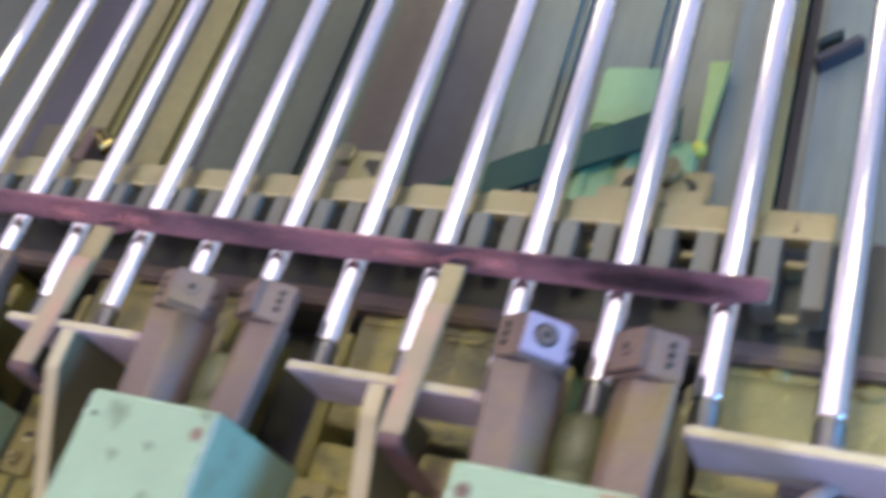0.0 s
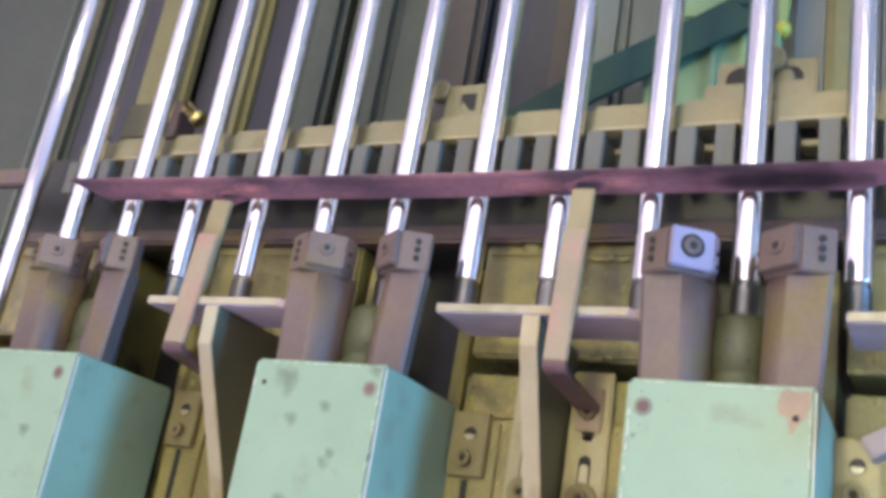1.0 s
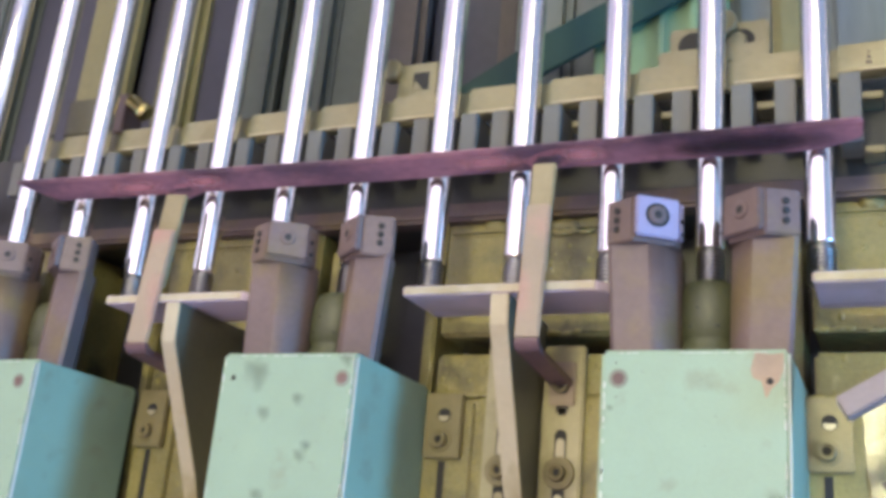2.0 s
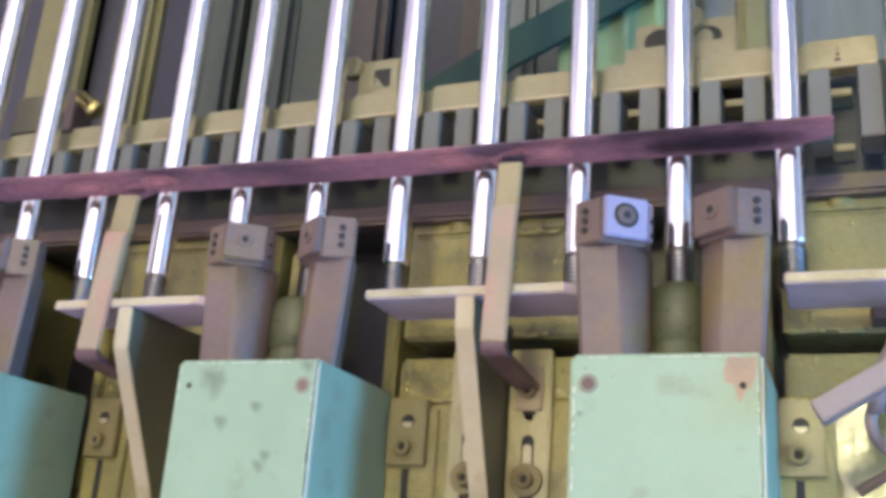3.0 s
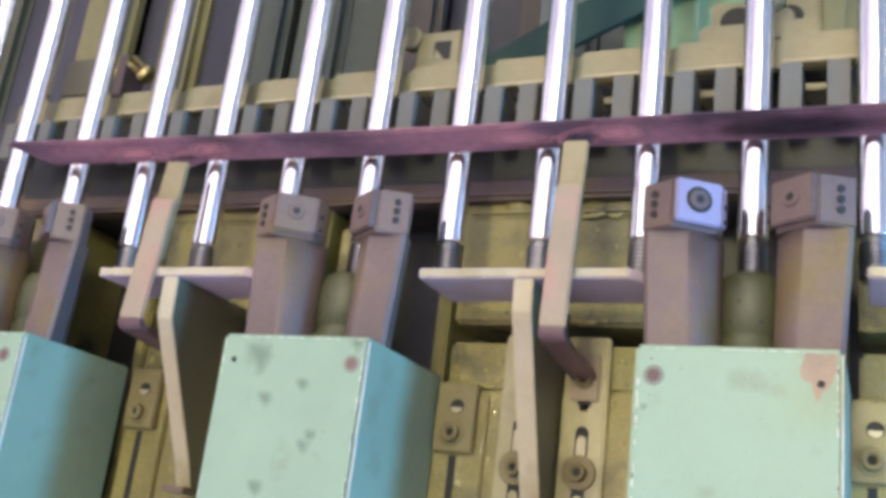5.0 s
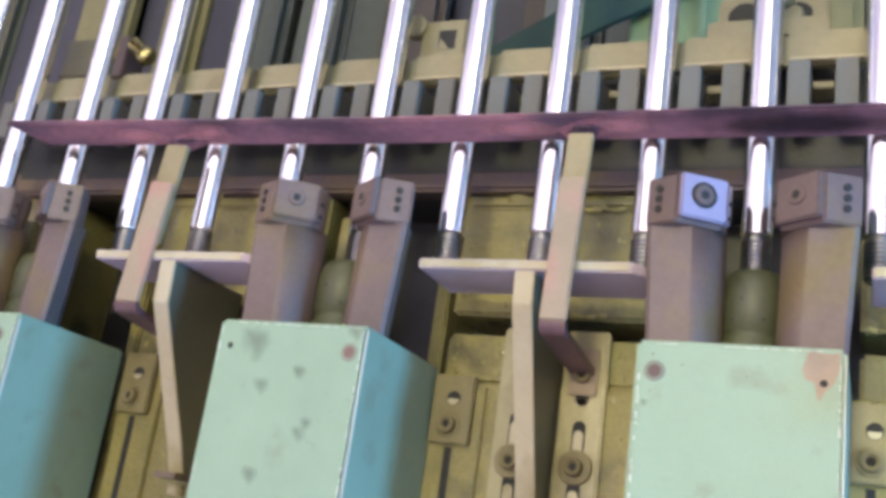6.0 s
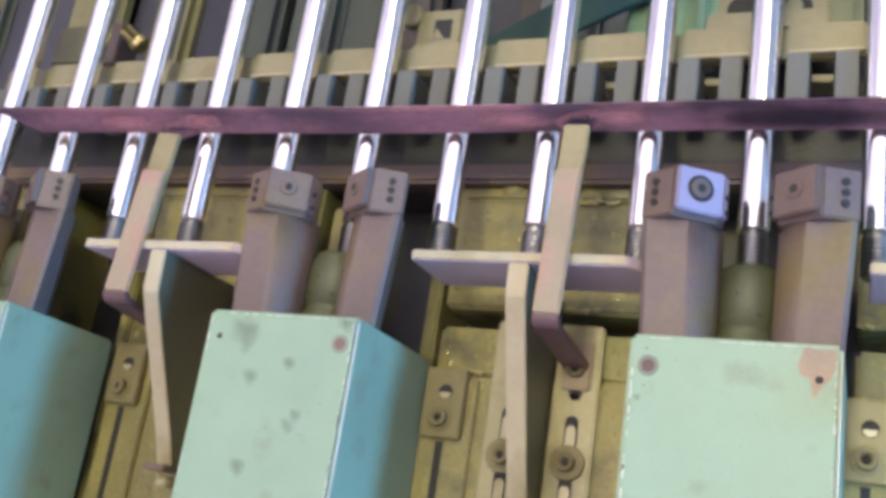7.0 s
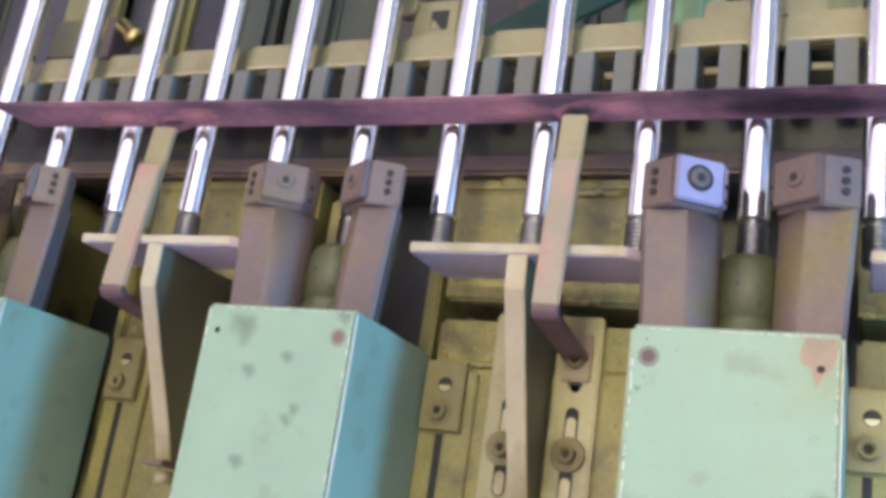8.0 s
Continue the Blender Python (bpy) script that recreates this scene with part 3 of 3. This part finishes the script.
def guard():
    g = thing("guard_bar", (0, 0, 0.12), "purple-brown heat-tinted steel guard bar across the rods", "bar")
    outline = [(-0.608, 0.0128), (-0.650, 0.0375), (-0.642, 0.0385), (-0.61, 0.0372), (-0.28, 0.0272), (-0.128, 0.0250), (0.106, 0.0228), (0.105, 0.0080), (0.078, 0.0005), (-0.128, 0.0032), (-0.28, 0.0045)]
    lean = Matrix(((1, 0, 0, 0), (0, -0.845, 0.535, -0.0145), (0, 0.535, 0.845, 0.0043), (0, 0, 0, 1)))
    part("bar", prism(outline, 0.0, 0.006, 0.0015, lean), PURPLE, g)
    for x, low_x, wide in ((-0.1170, -0.1215, 0.0090), (-0.4600, -0.4715, 0.0112)):
        # each strap hangs from the bar in two overlapping lengths, then bends back to a foot on the bed
        top, knee = Vector((x, -0.0345, 0.0015)), Vector((low_x, -0.0345, -0.1330))
        along = (knee - top).normalized()
        across = (Vector((1, 0, 0)) - along * along.x).normalized()
        m = Matrix((across, along.cross(across), -along)).transposed().to_4x4()
        span = (knee - top).length
        s = part("strap", box(-wide, wide, -0.0022, 0.0022, -0.62 * span, 0.002, 0.0010, Matrix.Translation(top) @ m), STRAPTOP, g, "tan flat strap")
        part("lower_strap", box(-wide - 0.0004, wide + 0.0004, 0.0024, 0.0064, -span, -0.24 * span, 0.0014, Matrix.Translation(top) @ m), STRAP, s, "tan strap overlapping the upper one")
        turn = Matrix(((0, 0, 1, 0), (1, 0, 0, 0), (0, 1, 0, 0), (0, 0, 0, 1)))
        elbow = [(-0.0410, -0.1325)] + [(-0.0325 - 0.0085 * math.cos(a), -0.1330 - 0.0085 * math.sin(a)) for a in np.linspace(0.1, 1.57, 7)] + [(0.0500, -0.1500), (0.0500, -0.1440), (-0.0325, -0.1362), (-0.0358, -0.1335), (-0.0360, -0.1325)]
        part("return_strap", prism(elbow, low_x - wide, low_x + wide, 0.0008, turn), RETURN, s, "dark strap bent back to the bed")
        f = low_x + 0.0005
        part("foot", box(f - 0.0105, f + 0.0105, 0.0478, 0.0518, -0.1645, -0.1300, 0.0012), STRAP, s)
        socket_bolt(s, f, 0.0478, -0.1490)
        ring = [(x + (0.019 + 0.0022 * math.sin(3 * a + 9 * x) + 0.0012 * math.sin(7 * a)) * math.cos(a), 0.0125 + (0.0085 + 0.002 * math.sin(2 * a)) * math.sin(a)) for a in np.linspace(0, 2 * math.pi, 28, False)]
        part("heat_stain", prism(ring, -0.0003, 0.001, 0, lean), HEAT, g, "pink heat stain round the weld")
        for dx, half in ((-0.050, 0.048), (0.026, 0.034)):
            soft_patch(g, x + dx, 0.0145 + (0.006 if x < -0.3 else 0.0), half, 0.0125, PINKHEAT, "pink heat tint beside the weld", lean)
        ring = [(x + (0.0125 + 0.003 * math.sin(4 * a)) * math.cos(a), 0.0120 + (0.0055 + 0.001 * math.sin(3 * a)) * math.sin(a)) for a in np.linspace(0, 2 * math.pi, 24, False)]
        part("burn_mark", prism(ring, -0.0005, 0.001, 0, lean), PURPLE, g, "dark burn mark")
        for k in range(4):
            part("weld_bead", lathe([(0.0014, -0.0012), (0.0030, 0.0), (0.0014, 0.0012)], 8, pose(x - 0.0066 + 0.0044 * k, -0.0275, 0.0120 + 0.0006 * (k % 2), 60)), BURNT, g, "dark burnt weld bead")
    for x, v, half in ((0.030, 0.0115, 0.090),):
        soft_patch(g, x, v, half, 0.0120, DARKHEAT, "dark heat tint on the bar", lean)
    return g


guard()


def stadium(r, z0, z1):
    """The outline of a slot with round ends."""
    top = [(r * math.cos(a), z1 - r + r * math.sin(a)) for a in np.linspace(0, math.pi, 8)]
    return top + [(-x, z0 + z1 - z) for x, z in top]


def slotted(x, wide, top, slots, screws):
    b = thing("slotted_bar", (x, 0, 0), "oily slotted steel bar bolted to the bed", "bar", "slotted bars")
    part("bar", box(-wide / 2, wide / 2, 0.052, BED - 0.002, -0.36, top, 0.0016), BARSTEEL, b)
    for z0, z1 in slots:
        m = Matrix(((1, 0, 0, 0), (0, 0, 1, 0.0514), (0, 1, 0, 0), (0, 0, 0, 1)))
        # Dark slot with a cream inlay low down, a painted glint.
        part("slot", prism(stadium(0.0048, z0, z1), 0.0, 0.002, 0, m), DARKHOLE, b)
        part("slot_floor", prism(stadium(0.0036, z0 + 0.0012, z1 - 0.007), -0.0003, 0.0015, 0, m), CREAM, b, "cream inlay painted as a glint in the slot")
    for z in screws:
        part("washer", disc(0, 0.0485, z, 0.0125, 0.0035), CLAMP, b)
        socket_bolt(b, 0, 0.0485, z)
    return b


slotted(-0.1690, 0.033, 0.004, [(-0.092, -0.060), (-0.13, -0.105)], [-0.096])
slotted(-0.1210, 0.033, 0.004, [(-0.088, -0.0625), (-0.13, -0.105), (-0.0515, -0.040)], [-0.096])


def clamp(x):
    c = thing("clamp", (x, 0, 0.004), "oily steel clamp block screwed on a slotted bar", "clamp", "clamps")
    part("bar", box(-0.017, 0.024, 0.054, 0.060, -0.36, -0.046, 0.001), OLIVE, c)
    part("slot", box(-0.003, 0.003, 0.0536, 0.056, -0.20, -0.094, 0), DARKHOLE, c)
    part("block", box(-0.015, 0.017, 0.047, 0.0537, -0.092, -0.040, 0.001), CLAMP, c)
    part("hole", disc(0.002, 0.0466, -0.058, 0.0058, 0.002), DARKHOLE, c)
    # Cream crescent in the hole's lower half is a painted glint.
    m = Matrix(((1, 0, 0, 0.002), (0, 0, 1, 0.0462), (0, 1, 0, -0.0592), (0, 0, 0, 1)))
    part("hole_floor", prism([(0.0045 * math.cos(a), 0.0040 * math.sin(a)) for a in np.linspace(math.pi * 0.95, math.pi * 2.05, 9)], 0, 0.001, 0, m), CREAM, c, "cream inlay painted as a glint in the hole")
    part("washer", disc(0, 0.0462, -0.078, 0.0098, 0.0012), CLAMP, c)
    socket_bolt(c, 0, 0.0466, -0.078, 0.0068)
    return c


first = clamp(-0.2204)
for x in (-0.5165, 0.0720):
    copy_thing(first, pose(x, 0, 0.004))


def oil_film():
    """Standing oil by the hose, and beads of it added for glare along the panels' upper edges."""
    outline = [(0.0865, -0.044), (0.100, -0.036), (0.125, -0.034), (0.170, -0.036), (0.212, -0.040), (0.226, -0.09), (0.222, -0.19), (0.150, -0.22), (0.102, -0.20), (0.097, -0.13), (0.099, -0.095)]
    m = Matrix(((1, 0, 0, 0), (0, 0, 1, BED - 0.0044), (0, 1, 0, 0), (0, 0, 0, 1)))
    film = part("oil_film", prism(outline, 0.0, 0.0016, 0.0006, m), FILM)
    tagged(film, "glossy wet oil film on the bed beside the hose", "oil", kind="stuff")
    rnd = random.Random(11)
    bm = bmesh.new()
    for x0, x1, z, y in ((0.058, 0.088, -0.0345, BED - 0.0035), (-0.140, -0.110, 0.0175, BED - 0.001), (0.066, 0.230, 0.0165, BED - 0.001), (-0.232, -0.190, -0.0345, BED - 0.0035), (-0.150, -0.105, 0.1030, BED - 0.004)):
        x = x0
        while x < x1:
            r = rnd.uniform(0.0010, 0.0024)
            bmesh.ops.create_icosphere(bm, subdivisions=2, radius=r, matrix=Matrix.Translation((x, y, z + rnd.uniform(-0.0012, 0.0012))) @ Matrix.Diagonal((rnd.uniform(1.2, 2.4), 0.45, 1, 1)))
            x += rnd.uniform(0.0015, 0.005)
    for f in bm.faces:
        f.smooth = True
    tagged(part("oil_beads", bm, OIL), "oil beads added for the glare along the bed's panel edges", "oil", kind="stuff")


oil_film()


def oil_drops():
    """Small drops of oil clinging to the bed."""
    rnd = random.Random(4)
    bm = bmesh.new()
    for c in (-0.6, -0.3, 0.0):
        for k in range(230):
            x, z = c + rnd.uniform(0.07, 0.232), rnd.choice((rnd.uniform(0.02, 0.10), rnd.uniform(-0.033, -0.004), rnd.uniform(-0.13, -0.04)))
            y = BED if z > -0.036 else BED - 0.003
            r = 0.0005 + 0.0021 * rnd.random() ** 2.5
            bmesh.ops.create_icosphere(bm, subdivisions=2, radius=r, matrix=Matrix.Translation((x, y, z)) @ Matrix.Diagonal((1, 0.34, rnd.uniform(1, 1.8), 1)))
    for f in bm.faces:
        f.smooth = True
    tagged(part("oil_drops", bm, OIL), "glossy yellow oil drops on the machine bed", "oil", kind="stuff")


oil_drops()

# ---- behind the comb ----
def back_panels():
    strips = [(-2.4, -0.985, SLATE, 0.21), (-0.985, -0.865, NAVY, 0.22), (-0.865, -0.79, MOSS, 0.20), (-0.79, -0.735, NAVY, 0.23), (-0.735, -0.68, MOSS, 0.205), (-0.68, -0.625, NAVY, 0.22),
              (-0.625, -0.555, SLATE, 0.20), (-0.555, -0.535, NAVY, 0.23), (-0.535, -0.475, SLATE, 0.20), (-0.475, -0.425, SLATE, 0.21), (-0.425, -0.36, BROWN, 0.20), (-0.36, -0.265, NAVY, 0.23),
              (-0.265, -0.24, BROWN, 0.21), (-0.24, -0.185, BLUEGREY, 0.20), (-0.185, -0.09, BLUEGREY, 0.215), (-0.09, -0.01, BLUEGREY, 0.23), (-0.01, 0.028, BLUEGREY, 0.20), (0.028, 0.056, MOSS, 0.19), (0.056, 0.078, NAVY, 0.22),
              (0.078, 0.30, BLUEGREY, 0.20), (0.30, 0.75, SLATE, 0.20)]
    back = thing("back_cladding", (0, 0, FLOOR), "dull olive, navy and blue-grey sheet panels behind the rods", "panel", kind="structure")
    part("backing", box(-2.4, 0.75, 0.264, 0.28, 0.0, 1.3 - FLOOR, 0.002), NAVY, back)
    for a, b, mat, y in strips:
        part("panel", box(a - 0.004, b + 0.004, y, y + 0.03, 0.0, 1.3 - FLOOR, 0.009), mat, back)


back_panels()


def fittings():
    b = thing("pivot_bracket", (0, 0.045, 0.224), "cream bracket with two bored holes on the comb rail", "bracket")
    part("plate", box(-0.042, 0.0375, 0.0, 0.012, 0.0, 0.0485, 0.002), RAILCREAM, b)
    part("base_flange", box(-0.046, 0.0400, -0.024, 0.014, -0.002, 0.0150, 0.002), RAILCREAM, b)
    part("bore", disc(-0.0225, -0.0004, 0.0310, 0.0125, 0.002), DARKHOLE, b)
    part("bore", disc(0.0165, -0.0004, 0.0305, 0.0105, 0.002), DARKHOLE, b)
    part("bore_ring", lathe([(0.0070, 0), (0.0078, 0.001), (0.0078, 0.004), (0.0060, 0.005)], 24, pose(0.0130, -0.0002, 0.0285, 90)), RAILCREAM, b)
    part("boss", lathe([(0.012, 0), (0.012, 0.012), (0.010, 0.014)], 24, pose(0.002, 0.001, 0.0430, 90)), RAILCREAM, b)
    b = thing("small_bracket", (-0.271, 0.004, 0.221), "small cream bracket with a square hole", "bracket")
    part("plate", box(-0.014, 0.026, 0.024, 0.034, 0.0, 0.0415, 0.0015), RAILCREAM, b)
    part("hole", box(0.001, 0.0185, 0.0236, 0.026, 0.0130, 0.0325, 0.001), DARKHOLE, b)
    part("hole_wedge", prism([(0.002, 0.014), (0.012, 0.014), (0.004, 0.024)], -0.0242, -0.0234, 0, Matrix(((1, 0, 0, 0), (0, 0, -1, 0), (0, 1, 0, 0), (0, 0, 0, 1)))), RAILCREAM, b)
    part("pin", lathe([(0.0105, 0), (0.0105, 0.008), (0.009, 0.0095)], 18, pose(-0.0200, 0.028, 0.0360, 90)), RAILCREAM, b)
    b = thing("side_block", (-0.64, 0, 0.23), "tan steel block on the comb rail", "block")
    part("block", box(-0.04, 0.012, 0.026, 0.06, 0.0, 0.042, 0.0015), WEBSIDE, b)
    part("dark_side", box(0.0122, 0.036, 0.030, 0.058, 0.0, 0.045, 0.0015), TAN, b)
    n = thing("brass_nozzle", (-0.586, 0.020, 0.246), "shiny brass nozzle pointing down over the rail", "nozzle")
    part("body", lathe([(0.007, 0), (0.0098, 0.003), (0.0098, 0.010), (0.0082, 0.0105), (0.0082, 0.025), (0.005, 0.028)], 20, pose(0.012, 0.012, 0, 20, -50, 0)), BRASS, n)
    s = thing("green_strap", (-0.30, 0.155, 0.29), "dark green flat strap rising behind the rods", "strap")
    m = Matrix(((1, 0, 0, 0), (0, 0, -1, 0), (0, 1, 0, 0), (0, 0, 0, 1)))
    part("strap", prism([(-0.03, -0.01), (0.06, -0.01), (0.115, 0.0225), (0.198, 0.060), (0.272, 0.094), (0.268, 0.130), (0.250, 0.130), (0.200, 0.105), (0.110, 0.066), (0.027, 0.020)], -0.006, 0.0, 0.001, m), GREEN, s)
    part("bolt", disc(0.255, -0.004, 0.118, 0.006, 0.006), GREEN, s)
    k = thing("green_control_box", (-0.10, 0.175, 0.242), "light green painted box behind the rods", "box")
    part("body", box(-0.03, 0.045, 0.0, 0.02, 0.165, 0.245, 0.004), LIME, k)
    part("lower_body", box(-0.045, 0.085, -0.004, 0.02, 0.0, 0.150, 0.004), LIME, k)
    for dx in (-0.02, 0.025, 0.055):
        part("fold", box(dx - 0.006, dx + 0.006, -0.010, -0.003, 0.0, 0.148, 0.003), LIME, k)
    v = part("lever", prism([(0.082, 0.150), (0.089, 0.150), (0.097, 0.225), (0.099, 0.256), (0.078, 0.256), (0.080, 0.225)], -0.012, -0.004, 0.001, m), LIMEY, k, "yellow-green lever")
    part("knob", lathe([(0.003, -0.008), (0.0075, -0.004), (0.0085, 0.0), (0.0075, 0.005), (0.003, 0.009)], 16, pose(0.086, 0.006, 0.146)), KNOB, v, "yellow knob")
    h = thing("dark_hook", (0.079, 0.1935, 0.505), "dark steel hook on the panel behind the rods", "hook")
    part("arm", box(0, 0.05, -0.012, 0.01, -0.006, 0.006, 0.002, pose(0, 0, 0, 0, -35, 0)), NAVY, h)
    part("clip", box(0.012, 0.040, -0.012, 0.01, 0.016, 0.022, 0.002, pose(0, 0, 0, 0, -35, 0)), SLATE, h)
    c = thing("guide_column", (-0.752, 0.0, 0), "long polished chrome column at the end of the rods", "column")
    part("shaft", lathe([(0.0105, FLOOR), (0.0105, 0.0), (0.0105, 0.79)], 40), CHROME, c)
    part("cable", tube([(-0.258, 0.18, FLOOR), (-0.258, 0.18, 0.8)], 0.004), BLUEGREY, c, "thin grey conduit")
    part("cross_bar", box(-0.30, -0.012, -0.004, 0.008, 0.165, 0.185, 0.002), TAN, c, "lavender-grey cross bar")
    n = thing("coolant_nozzle", (-0.652, -0.012, 0.03), "short tan coolant nozzle on an ochre bracket", "nozzle")
    part("spout", lathe([(0.0075, -0.012), (0.0080, -0.008), (0.0080, 0.016)], 18, pose(0, 0, 0, 14, 8, 0)), STRAP, n)
    part("mouth", lathe([(0.0055, -0.0126), (0.0055, -0.011)], 16, pose(0, 0, 0, 14, 8, 0)), DARKHOLE, n)
    part("bracket", box(-0.02, 0.022, 0.012, 0.075, -0.03, 0.040, 0.002), MOSS, n)


fittings()


def hose_corner():
    h = thing("coolant_hose", (0.14, 0.0, -0.056), "mauve rubber coolant hose with a coiled loop", "hose")
    pts = [(0.022 * math.cos(a), 0.012 + 0.0012 * a, 0.022 * math.sin(a)) for a in np.linspace(0, 8.6, 44)]
    part("loop", tube(pts, 0.0040), HOSE, h)
    part("riser", tube([(-0.019, 0.012, 0.006), (-0.0165, 0.006, 0.020), (-0.011, 0.0, 0.036), (-0.002, -0.002, 0.053), (0.010, 0.01, 0.072), (0.024, 0.03, 0.090), (0.030, 0.064, 0.100)], 0.0055), HOSE, h)
    b = thing("flat_lever", (0.0885, -0.086, -0.068), "mauve flat steel lever by the hose", "lever")
    part("lever", box(0, 0.09, -0.004, 0.016, -0.0065, 0.0065, 0.001, pose(0, 0, 0, 0, -31, 0)), HOSE, b)
    part("stem", tube([(0.070, 0.0, 0.044), (0.070, 0.15, 0.044)], 0.006), HOSE, b)
    for dz in (0, 0.016):
        r = thing("thin_rod", (0.108, 0.0, -0.102 - dz), "thin grey steel rod beside the hose", "rod", "thin rods")
        part("rod", tube([(0, 0, 0), (0.07, 0.0, 0.045)], 0.0032), TAN, r)


hose_corner()


def motions():
    """Nothing but the camera moves."""


motions()
